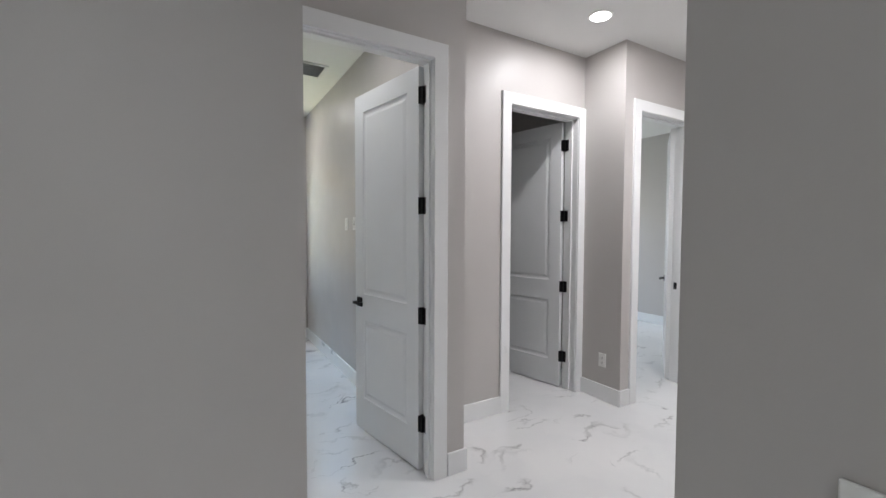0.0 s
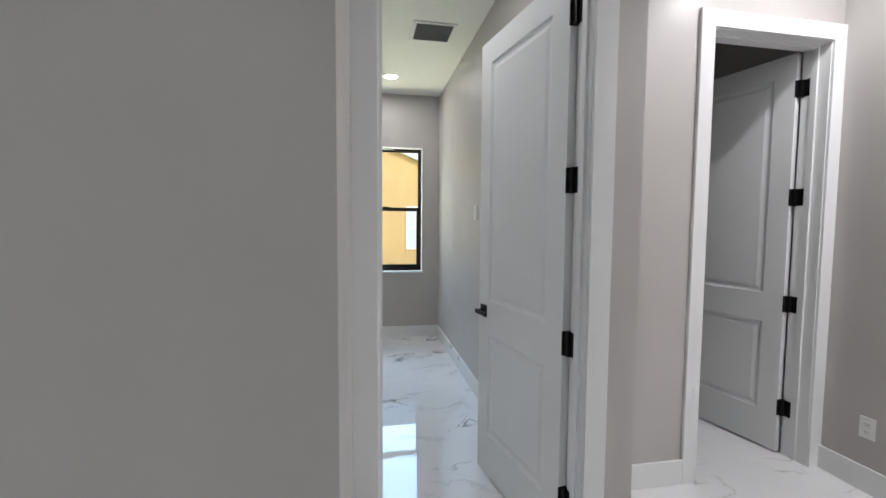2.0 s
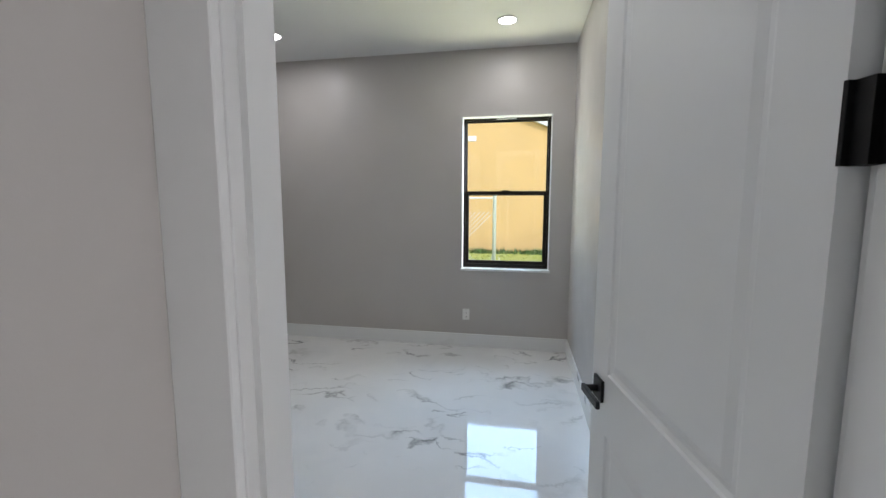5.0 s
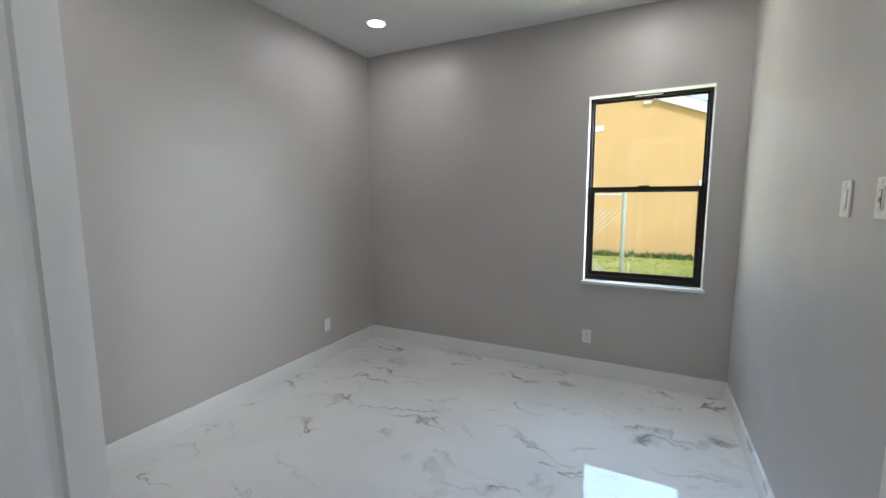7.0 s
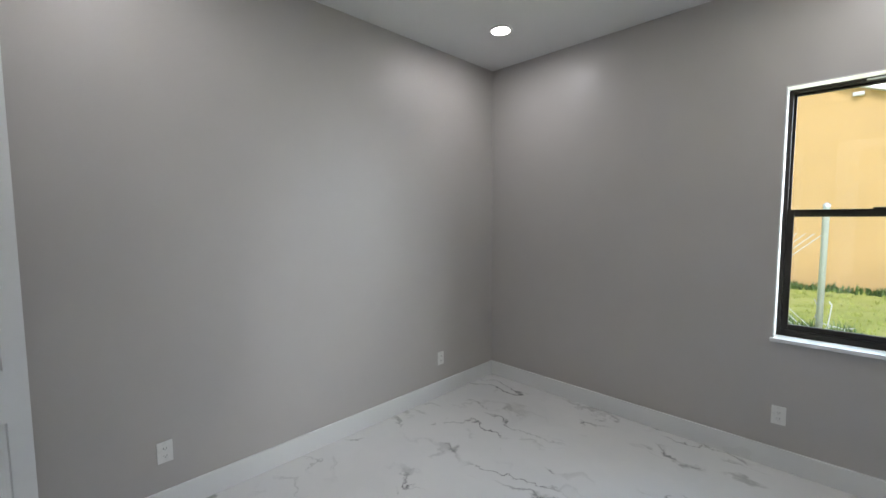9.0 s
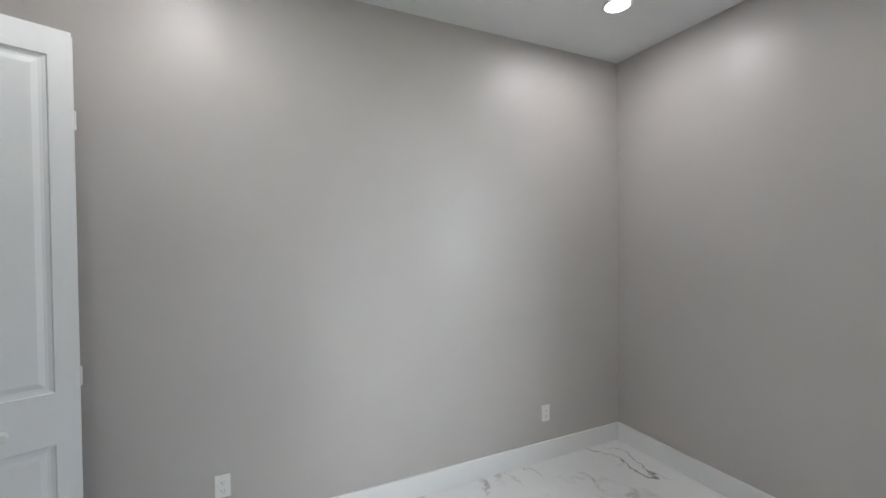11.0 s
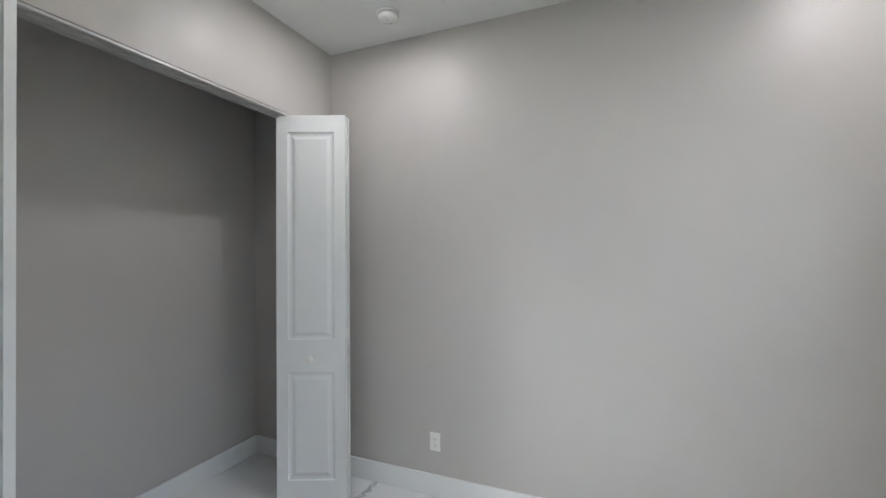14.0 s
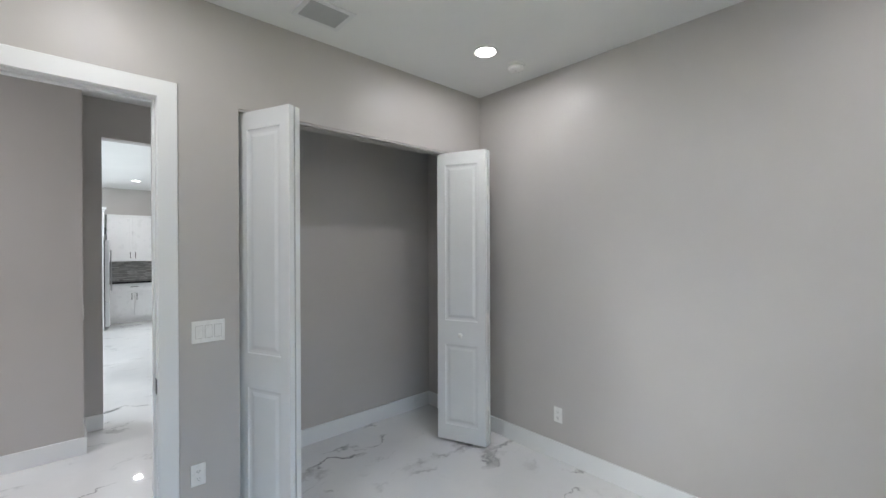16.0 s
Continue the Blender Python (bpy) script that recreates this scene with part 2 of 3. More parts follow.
def baseboard(x0, y0, x1, y1, nx, ny):
    """A board along a wall from point to point, standing proud of it towards (nx, ny)."""
    xa, xb = sorted((x0, x1))
    ya, yb = sorted((y0, y1))
    if nx:
        xa, xb = (x0, x0 + BT) if nx > 0 else (x0 - BT, x0)
    else:
        ya, yb = (y0, y0 + BT) if ny > 0 else (y0 - BT, y0)
    bm = bmesh.new()
    box(bm, xa, xb, ya, yb, 0.0005, BH, bevel=0.003)
    return structure("baseboard", bm, TRIM, "flat white painted wooden baseboard along the wall", "baseboard")


for a in ((XL, YB, XR, YB, 0, -1), (XL, YD, XL, YB - BT, 1, 0), (XR, YD + BT, XR, YB - BT, -1, 0),
          (XL + BT, YD, CLO[0], YD, 0, 1), (CLO[1], YD, 0.095, YD, 0, 1),
          (XL, 1.05, -0.03, 1.05, 0, 1), (XL, 1.05 + BT, XL, YF, 1, 0), (-0.03, 1.05 + BT, -0.03, YF, -1, 0),
          (0.097, 0.964, 0.097, YF - 0.02, 1, 0), (-1.3, 0.964, 0.097 + BT, 0.964, 0, -1), (1.045, YF, 1.163 + BT, YF, 0, -1), (1.163, YF, 1.163, 2.19, 1, 0),
          (1.163 + BT, 2.19, 1.845, 2.19, 0, -1), (2.775, 1.781, 2.775, 2.19, -1, 0), (2.775 - BT, 1.781, 2.884, 1.781, 0, -1),
          (3.83, -0.012, 3.83, 1.76, -1, 0), (0.44 - BT, -0.012, 3.83 - BT, -0.012, 0, 1), (0.44, -0.50, 0.44, -0.012, -1, 0), (0.30, -0.5, 0.44 - BT, -0.5, 0, 1),
          (-1.3, -0.64, -1.3, 0.964 - BT, 1, 0), (OE, 1.921, OE, YB, -1, 0), (3.84, 1.921, OE - BT, 1.921, 0, 1),
          (OW, -0.64, -1.3, -0.64, 0, -1), (0.30, -0.64, 3.83, -0.64, 0, -1), (2.775, 2.33, 2.775, 4.2, -1, 0), (2.915, 1.921, 2.915, YB, 1, 0)):
    baseboard(*a)


# ---- doors ----
CASING = ((0.004, 0.0), (0.004, 0.013), (0.006, 0.015), (0.089, 0.017), (0.092, 0.014), (0.092, 0.0))


def casing_mesh(x0, x1, top, y, ny):
    """A moulded casing swept round an opening on the wall face y, mitred at the corners."""
    bm = bmesh.new()
    rows = []
    for o, t in CASING:
        rows.append([bm.verts.new((x, y + ny * t, z)) for x, z in ((x0 - o, 0.0005), (x0 - o, top + o), (x1 + o, top + o), (x1 + o, 0.0005))])
    for a, b in zip(rows, rows[1:]):
        for i in range(3):
            bm.faces.new((a[i], a[i + 1], b[i + 1], b[i]))
    for i in (0, 3):
        bm.faces.new([r[i] for r in rows])
    return bm


def door_frame(name, x0, x1, y0, y1, stop_y, top=2.445):
    """The lining of a doorway through a wall from y0 to y1, with its stops and casings."""
    th = 0.02
    f = tagged(new(name), "white painted door frame with moulded casing", "door frame", kind="structure")
    part("jamb", boxed((x0 - th, x0, y0, y1, 0.0005, top + th), bevel=0.002), TRIM, f)
    part("jamb", boxed((x1, x1 + th, y0, y1, 0.0005, top + th), bevel=0.002), TRIM, f)
    part("head_jamb", boxed((x0, x1, y0, y1, top, top + th)), TRIM, f)
    part("door_stop", boxed((x0, x0 + 0.011, stop_y, stop_y + 0.035, 0.0005, top), (x1 - 0.011, x1, stop_y, stop_y + 0.035, 0.0005, top),
                            (x0 + 0.011, x1 - 0.011, stop_y, stop_y + 0.035, top - 0.011, top)), TRIM, f)
    part("casing", casing_mesh(x0, x1, top, y0, -1), TRIM, f)
    part("casing", casing_mesh(x0, x1, top, y1, 1), TRIM, f)
    return f


def panelled_leaf(w, h, t, panels, margin=0.0):
    """A leaf from x=-w to 0, y=-t to 0, with moulded raised panels sunk into both faces. panels: (x0, x1, z0, z1)."""
    bm = bmesh.new()
    for face_y, s in ((-t, 1), (0.0, -1)):
        xs = sorted({-w, 0.0, *(p[0] for p in panels), *(p[1] for p in panels)})
        zs = sorted({0.0, h, *(p[2] for p in panels), *(p[3] for p in panels)})
        for xa, xb in zip(xs, xs[1:]):
            for za, zb in zip(zs, zs[1:]):
                hit = [p for p in panels if p[0] <= xa and xb <= p[1] and p[2] <= za and zb <= p[3]]
                if not hit:
                    bm.faces.new([bm.verts.new((x, face_y, z)) for x, z in ((xa, za), (xb, za), (xb, zb), (xa, zb))])
        for xa, xb, za, zb in panels:
            loops = []
            for inset, depth in ((0, 0), (0.004, 0.006), (0.016, 0.009), (0.026, 0.009), (0.046, 0.003)):
                loops.append([bm.verts.new((x, face_y + s * depth, z)) for x, z in
                              ((xa + inset, za + inset), (xb - inset, za + inset), (xb - inset, zb - inset), (xa + inset, zb - inset))])
            for a, b in zip(loops, loops[1:]):
                for i in range(4):
                    bm.faces.new((a[i], a[(i + 1) % 4], b[(i + 1) % 4], b[i]))
            bm.faces.new(loops[-1])
    for x in (-w, 0.0):
        bm.faces.new([bm.verts.new((x, y, z)) for y, z in ((-t, 0), (0, 0), (0, h), (-t, h))])
    for z in (0.0, h):
        bm.faces.new([bm.verts.new((x, y, z)) for x, y in ((-w, -t), (0, -t), (0, 0), (-w, 0))])
    bmesh.ops.remove_doubles(bm, verts=bm.verts, dist=0.0002)
    return bm


def lever_handle(leaf, x, z, y, s, toward):
    """A square black rose with a flat lever, on the face at y, standing out by s."""
    rose = part("handle", boxed((x - 0.033, x + 0.033, y, y + s * 0.009, z - 0.033, z + 0.033), bevel=0.0015), BLACK, leaf, "square matt black lever handle")
    bm = bmesh.new()
    rod(bm, (x, y + s * 0.008, z), (x, y + s * 0.05, z), 0.011)
    box(bm, min(x - toward * 0.012, x + toward * 0.115), max(x - toward * 0.012, x + toward * 0.115), *sorted((y + s * 0.042, y + s * 0.054)), z - 0.011, z + 0.011, bevel=0.002)
    part("lever", bm, BLACK, rose)


def hinge(parent, z, t):
    """A black square-leaf butt hinge in the gap at the pivot edge."""
    bm = bmesh.new()
    box(bm, -0.004, 0.0025, -t - 0.001, 0.0, z - 0.05, z + 0.05, bevel=0.001)
    box(bm, -0.002, 0.026, -0.034, -0.002, z - 0.05, z + 0.05, bevel=0.001)
    for k in range(5):
        rod(bm, (0.004, 0.006, z - 0.05 + k * 0.02 + 0.0006), (0.004, 0.006, z - 0.05 + (k + 1) * 0.02 - 0.0006), 0.0065)
    part("hinge", bm, BLACK, parent, "matt black butt hinge")


def jamb_hinge(parent, x, y0, y1, z):
    part("hinge_leaf", boxed((x - 0.0035, x, y0, y1, z - 0.05, z + 0.05), bevel=0.001), BLACK, parent, "matt black hinge leaf on the jamb")


HINGE_Z = (0.28, 0.93, 1.58, 2.22)


def door(name, x, y, turn, label, w=0.758, h=2.43, t=0.042, hinges=True):
    """A two-panel leaf hung at (x, y), turned from closed by that many degrees."""
    leaf = part(name, panelled_leaf(w, h, t, [(-w + 0.115, -0.115, 0.235, 0.80), (-w + 0.115, -0.115, 0.985, h - 0.125)]), DOOR)
    tagged(leaf, label, "door", kind="structure")
    leaf.matrix_world = pose(x, y, 0.012, 0, 0, turn)
    for z in HINGE_Z if hinges else ():
        hinge(leaf, z, t)
    lever_handle(leaf, -w + 0.065, 0.925, -t, -1, 1)
    lever_handle(leaf, -w + 0.065, 0.925, 0.0, 1, 1)
    part("latch_plate", boxed((-w - 0.001, -w + 0.001, -t / 2 - 0.012, -t / 2 + 0.012, 0.87, 0.93)), BLACK, leaf)
    return leaf


f1 = door_frame("door_frame_1", 0.187, 0.945, YF, YD, YF + 0.025, 2.401)
for z in HINGE_Z:
    jamb_hinge(f1, 0.945, YD - 0.045, YD + 0.004, z + 0.012)
part("strike_plate", boxed((0.187, 0.1895, YD - 0.045, YD - 0.008, 0.875, 0.955), bevel=0.0008), BLACK, f1, "black strike plate")
door("door_1", 0.958, YD + 0.022, -80, "open white two-panel door with black lever and hinges", w=0.764, h=2.387)

f2 = door_frame("door_frame_2", 1.935, 2.695, 2.19, 2.33, 2.19 + 0.06)
for z in HINGE_Z:
    jamb_hinge(f2, 2.695, 2.285, 2.334, z + 0.012)
door("door_2", 2.697, 2.352, -78, "half-open white two-panel door to a dark room", w=0.75)

f3 = door_frame("door_frame_3", 2.975, 3.735, 1.781, 1.921, 1.781 + 0.06)
door("door_3", 3.745, 1.935, -147, "wide-open white two-panel door in a side room", w=0.75, hinges=False)
part("strike_plate", boxed((3.7325, 3.735, 1.872, 1.912, 0.90, 0.965), bevel=0.0008), BLACK, f3, "black strike plate")


# ---- closet ----
def bifold_panel(parent, a, b, t, knob):
    """One closet leaf from floor point a to b; its decorated faces stand to both sides."""
    a, b = Vector(a), Vector(b)
    w = (b - a).length
    h = 2.402
    leaf = part("leaf", panelled_leaf(w, h, t, [(-w + 0.070, -0.070, 0.13, 0.80), (-w + 0.070, -0.070, 1.0, h - 0.105)]), DOOR, parent)
    ang = math.degrees(math.atan2(a.y - b.y, a.x - b.x))
    leaf.matrix_world = pose(a.x, a.y, 0.018, 0, 0, ang)
    if knob:
        bm = bmesh.new()
        lathe(bm, [(0.010, 0), (0.009, 0.012), (0.016, 0.018), (0.0195, 0.026), (0.017, 0.034), (0.008, 0.038)], 20, Matrix.Translation((-w / 2, 0, 0.885)) @ pose(0, 0, 0, -90 if knob > 0 else 90, 0, 0) @ Matrix.Translation((0, 0, 0 if knob > 0 else t)))
        part("knob", bm, PLASTIC, leaf, "round white knob")
    return leaf


def bifold(jamb_x, s, knob_side, tips):
    d = tagged(new("bifold_door"), "folded open white panelled closet door", "closet door", group="closet doors")
    y0 = YD - 0.06
    for (bx, by), (tx, ty), k in tips:
        bifold_panel(d, (bx, by), (tx, ty), 0.035, k)
    return d


right = bifold(CLO[0], 1, 1, [((-1.838, 1.705), (-2.003, 2.098), 0), ((-1.790, 1.712), (-1.957, 2.108), 1)])
left = bifold(CLO[1], -1, -1, [((-0.222, 1.715), (-0.378, 2.083), 0), ((-0.269, 1.700), (-0.421, 2.060), 0)])
for hz in (0.3, 1.02, 2.05):
    for d, (hx, hy) in ((left, (-0.396, 2.070)), (right, (-1.988, 2.100))):
        part("hinge", boxed((hx - 0.012, hx + 0.012, hy, hy + 0.006, hz, hz + 0.075), bevel=0.002), PLASTIC, d, "small white folding hinge")
track = tagged(new("closet_track"), "painted metal track under the closet header", "door track")
part("rail", boxed((CLO[0] + 0.002, CLO[1] - 0.002, YD - 0.085, YD - 0.082, CLO[2] - 0.024, CLO[2] - 0.001), (CLO[0] + 0.002, CLO[1] - 0.002, YD - 0.050, YD - 0.047, CLO[2] - 0.024, CLO[2] - 0.001),
                   (CLO[0] + 0.002, CLO[1] - 0.002, YD - 0.085, YD - 0.047, CLO[2] - 0.003, CLO[2] - 0.001)), TRACK, track)
part("trim_strip", boxed((CLO[0] + 0.002, CLO[1] - 0.002, YD - 0.030, YD - 0.004, CLO[2] - 0.014, CLO[2] - 0.001), bevel=0.002), TRACK, track)

# ---- window ----
win = tagged(new("window_1"), "single-hung window in dark bronze aluminium, closed", "window", kind="structure")
wy = YB + 0.095


def sash(name, x0, x1, z0, z1, y, fw, depth, parent, fw_bottom=None):
    fb = fw_bottom or fw
    fr = part(name, boxed((x0, x0 + fw, y, y + depth, z0, z1), (x1 - fw, x1, y, y + depth, z0, z1), (x0 + fw, x1 - fw, y, y + depth, z1 - fw, z1), (x0 + fw, x1 - fw, y, y + depth, z0, z0 + fb), bevel=0.002), BRONZE, parent)
    return fr


part_frame = sash("window_frame", wx0, wx1, wz0, wz1, wy, 0.026, 0.07, win, 0.04)
mid = 1.575
up = sash("upper_sash", wx0 + 0.026, wx1 - 0.026, mid, wz1 - 0.026, wy + 0.036, 0.014, 0.026, win, 0.045)
lo = sash("lower_sash", wx0 + 0.026, wx1 - 0.026, wz0 + 0.04, mid + 0.045, wy + 0.006, 0.034, 0.028, win, 0.035)
for parent, z0, z1, y in ((up, mid + 0.045, wz1 - 0.04, wy + 0.047), (lo, wz0 + 0.075, mid, wy + 0.018)):
    g = part("pane", boxed((wx0 + 0.04, wx1 - 0.04, y, y + 0.005, z0, z1)), GLASS, parent)
    g.visible_shadow = False
# thin pale strip where the window's label sits
part("head_strip", boxed((0.30, 0.50, wy - 0.008, wy, wz1 - 0.022, wz1 - 0.012), bevel=0.002), ZINC, win, "pale strip on the head of the frame")
part("sash_lock", boxed((0.36, 0.44, wy - 0.006, wy + 0.006, mid + 0.044, mid + 0.054), bevel=0.002), BRONZE, win)
part("window_sill", boxed((wx0 - 0.012, wx1 + 0.012, YB - 0.022, wy, wz0 - 0.022, wz0 + 0.002), bevel=0.003), SILL, win, "white stone window sill")
part("reveal", boxed((wx0 - 0.001, wx0 + 0.006, YB - 0.003, wy, wz0, wz1), (wx1 - 0.006, wx1 + 0.001, YB - 0.003, wy, wz0, wz1), (wx0 + 0.006, wx1 - 0.006, YB - 0.003, wy, wz1 - 0.006, wz1 + 0.001)), TRIM, win, "white plastered window reveal")


# ---- ceiling fixtures ----
def recessed_lamp(x, y, watts):
    lamp = tagged(new("ceiling_light"), "round recessed ceiling light, lit white", "ceiling light", group="recessed lights")
    lamp.location = (x, y, H)
    bm = bmesh.new()
    lathe(bm, [(0.085, 0.0), (0.085, -0.004), (0.080, -0.008), (0.070, -0.008)])
    part("trim_ring", bm, PLASTIC, lamp)
    bm = bmesh.new()
    lathe(bm, [(0.070, -0.002), (0.070, -0.009), (0.05, -0.0105)])
    part("lens", bm, LAMP_GLOW, lamp, "glowing white lens")
    area_light("lamp_beam", Matrix.Translation((x, y, H - 0.02)), 0.13, 0.13, watts, LAMP_COLOR, "DISK")


for x, y in ((-1.66, 4.728), (-1.62, 2.414), (0.416, 4.78), (0.416, 2.414)):
    recessed_lamp(x, y, LAMP_WATTS)
recessed_lamp(2.295, 1.648, 2.2 * LAMP_WATTS)
# added light, always out of view, to brighten the hall walls and doors
recessed_lamp(2.75, 0.5, 6.0 * LAMP_WATTS)
# another made-up light, kept out of sight, lifting the corridor walls
recessed_lamp(-1.0, -2.3, 2.9 * LAMP_WATTS)
recessed_lamp(-0.47, -5.9, 2.5 * LAMP_WATTS)


def ceiling_vent(x, y, sx, sy, label, n, mat):
    v = tagged(new("ceiling_vent"), label, "vent")
    v.location = (x, y, H)
    b = 0.028
    part("frame", boxed((-sx / 2, sx / 2, -sy / 2, -sy / 2 + b, -0.012, 0), (-sx / 2, sx / 2, sy / 2 - b, sy / 2, -0.012, 0),
                        (-sx / 2, -sx / 2 + b, -sy / 2 + b, sy / 2 - b, -0.012, 0), (sx / 2 - b, sx / 2, -sy / 2 + b, sy / 2 - b, -0.012, 0), bevel=0.002), VENT, v)
    part("backing", boxed((-sx / 2 + b, sx / 2 - b, -sy / 2 + b, sy / 2 - b, -0.002, -0.0005)), mat, v)
    for i in range(n):
        yy = -sy / 2 + b + (i + 0.5) * (sy - 2 * b) / n
        s = part("slat", boxed((-sx / 2 + b, sx / 2 - b, -0.007, 0.007, -0.0008, 0.0008)), SLAT, v)
        s.matrix_basis = pose(0, yy, -0.008, 35, 0, 0)


ceiling_vent(0.69, 3.70, 0.35, 0.34, "square white return air vent in the ceiling", 22, FILTER)
ceiling_vent(-0.578, 2.10, 0.29, 0.24, "white louvred supply vent in the ceiling", 9, DARKSLOT)
smoke = tagged(new("smoke_detector"), "round white smoke detector on the ceiling", "smoke detector")
smoke.location = (-1.951, 2.421, H)
bm = bmesh.new()
lathe(bm, [(0.068, 0), (0.068, -0.008), (0.062, -0.012)])
part("base", bm, PLASTIC, smoke)
bm = bmesh.new()
lathe(bm, [(0.060, -0.011), (0.060, -0.030), (0.052, -0.040), (0.020, -0.044)])
part("cover", bm, PLASTIC, smoke)
bm = bmesh.new()
lathe(bm, [(0.004, -0.040), (0.004, -0.046)], 8)
part("indicator", bm, DARKSLOT, smoke)


# ---- wall plates (built in the xz plane, facing -y) ----
def outlet(m):
    o = tagged(new("wall_outlet"), "white duplex power outlet on a greige wall", "outlet", group="power outlets")
    part("plate", boxed((-0.036, 0.036, -0.006, 0, -0.058, 0.058), bevel=0.002), PLASTIC, o)
    for z in (-0.02, 0.02):
        s = part("socket", boxed((-0.017, 0.017, -0.008, -0.005, z - 0.014, z + 0.014), bevel=0.0015), PLASTIC, o)
        part("slots", boxed((-0.008, -0.006, -0.0086, -0.0078, z - 0.003, z + 0.006), (0.006, 0.008, -0.0086, -0.0078, z - 0.003, z + 0.006), (-0.002, 0.002, -0.0086, -0.0078, z - 0.010, z - 0.006)), DARKSLOT, s)
    o.matrix_world = m


def switch(m, gangs, slider=False):
    o = tagged(new("light_switch"), f"white {'dimmer' if slider else ('three' if gangs == 3 else 'single')} rocker switch on the wall", "light switch", group="light switches")
    w = 0.026 + 0.046 * gangs
    part("plate", boxed((-w / 2, w / 2, -0.007, 0, -0.060, 0.060), bevel=0.0025), PLASTIC, o)
    for i in range(gangs):
        x = (i - (gangs - 1) / 2) * 0.046
        r = part("rocker", boxed((x - 0.0165, x + 0.0165, -0.0105, -0.006, -0.033, 0.033), bevel=0.002), PLASTIC, o)
        # grey plate behind the rocker: shade of the recessed gap put in as colour
        part("rocker_gap_shade", boxed((x - 0.0185, x + 0.0185, -0.0076, -0.0066, -0.0355, 0.0355)), TRACK, o)
        if slider:
            part("slot", boxed((x + 0.007, x + 0.011, -0.0112, -0.0100, -0.026, 0.026)), DARKSLOT, r)
            part("slider_tab", boxed((x - 0.008, x + 0.004, -0.0125, -0.0102, -0.012, 0.004), bevel=0.001), FILTER, r)
    o.matrix_world = m


FACE_N, FACE_S, FACE_E, FACE_W = 180, 0, 90, -90
outlet(pose(XL, 4.652, 0.338, 0, 0, FACE_E))
outlet(pose(XL, 2.584, 0.343, 0, 0, FACE_E))
outlet(pose(0.017, YB, 0.342, 0, 0, FACE_S))
outlet(pose(0.006, YD, 0.40, 0, 0, FACE_N))
outlet(pose(2.775, 1.955, 0.345, 0, 0, FACE_W))
switch(pose(XR, 3.59, 1.516, 0, 0, FACE_W), 1)
switch(pose(XR, 3.345, 1.518, 0, 0, FACE_W), 1, True)
switch(pose(-0.047, YD, 1.173, 0, 0, FACE_N), 3)
switch(pose(0.44, -0.234, 1.099, 0, 0, FACE_W), 1)


# ---- kitchen ----
def pull(parent, x, y, z, vertical, s=1, length=0.14):
    bm = bmesh.new()
    a = Vector((0, 0, length / 2)) if vertical else Vector((length / 2, 0, 0))
    c = Vector((x, y + 0.03, z))
    rod(bm, c - a, c + a, 0.006)
    for k in (-0.7, 0.7):
        p = c + a * k
        rod(bm, p, p - Vector((0, 0.03, 0)), 0.005)
    part("handle", bm, BLACK, parent, "dark bar handle")


def shaker(name, x0, x1, y, z0, z1, parent):
    r = 0.06 if z1 - z0 > 0.3 else 0.03
    d = part(name, boxed((x0, x0 + r, y, y + 0.02, z0, z1), (x1 - r, x1, y, y + 0.02, z0, z1), (x0 + r, x1 - r, y, y + 0.02, z0, z0 + r), (x0 + r, x1 - r, y, y + 0.02, z1 - r, z1),
                         (x0 + r, x1 - r, y, y + 0.010, z0 + r, z1 - r)), CABINET, parent)
    return d


def base_cabinet(x0, x1):
    c = tagged(new("base_cabinet"), "white shaker base cabinet with dark bar handles", "cabinet", group="kitchen base cabinets")
    part("body", boxed((x0 + 0.002, x1 - 0.002, OS, -6.92, 0.10, 0.87), (x0 + 0.002, x1 - 0.002, OS, -6.98, 0.0, 0.10)), CABINET, c)
    mx = (x0 + x1) / 2
    pull(shaker("drawer", x0 + 0.004, x1 - 0.004, -6.918, 0.70, 0.865, c), mx, -6.898, 0.79, False)
    for a, b, hx in ((x0 + 0.004, mx - 0.002, mx - 0.045), (mx + 0.002, x1 - 0.004, mx + 0.045)):
        pull(shaker("door", a, b, -6.918, 0.11, 0.69, c), hx, -6.898, 0.58, True)


def wall_cabinet(x0, x1, z0, z1, front=-7.17, handle_low=True):
    c = tagged(new("wall_cabinet"), "white shaker wall cabinet with crown moulding", "cabinet", group="kitchen wall cabinets")
    part("body", boxed((x0 + 0.002, x1 - 0.002, OS, front, z0, z1)), CABINET, c)
    part("crown", boxed((x0 + 0.002, x1 - 0.002, OS, front + 0.05, z1, z1 + 0.03), (x0 + 0.002, x1 - 0.002, OS, front + 0.03, z1 - 0.02, z1)), CABINET, c)
    mx = (x0 + x1) / 2
    for a, b, hx in ((x0 + 0.004, mx - 0.002, mx - 0.045), (mx + 0.002, x1 - 0.004, mx + 0.045)):
        pull(shaker("door", a, b, front + 0.002, z0 + 0.01, z1 - 0.025, c), hx, front + 0.022, z0 + 0.14, True)


for i in range(2):
    base_cabinet(-0.97 - 0.9 * i, -0.07 - 0.9 * i)
    wall_cabinet(-0.97 - 0.9 * i, -0.07 - 0.9 * i, 1.34, 2.34)
tagged(part("worktop", boxed((-1.88, -0.07, OS, -6.87, 0.87, 0.905), bevel=0.003), QUARTZ), "polished black stone worktop on the base cabinets", "worktop")
splash = tagged(new("backsplash"), "grey stone mosaic backsplash above the worktop", "backsplash", kind="structure")
TILEM, tnt, tb = material("grey_mosaic_stone")
info = tnt.nodes.new("ShaderNodeObjectInfo")
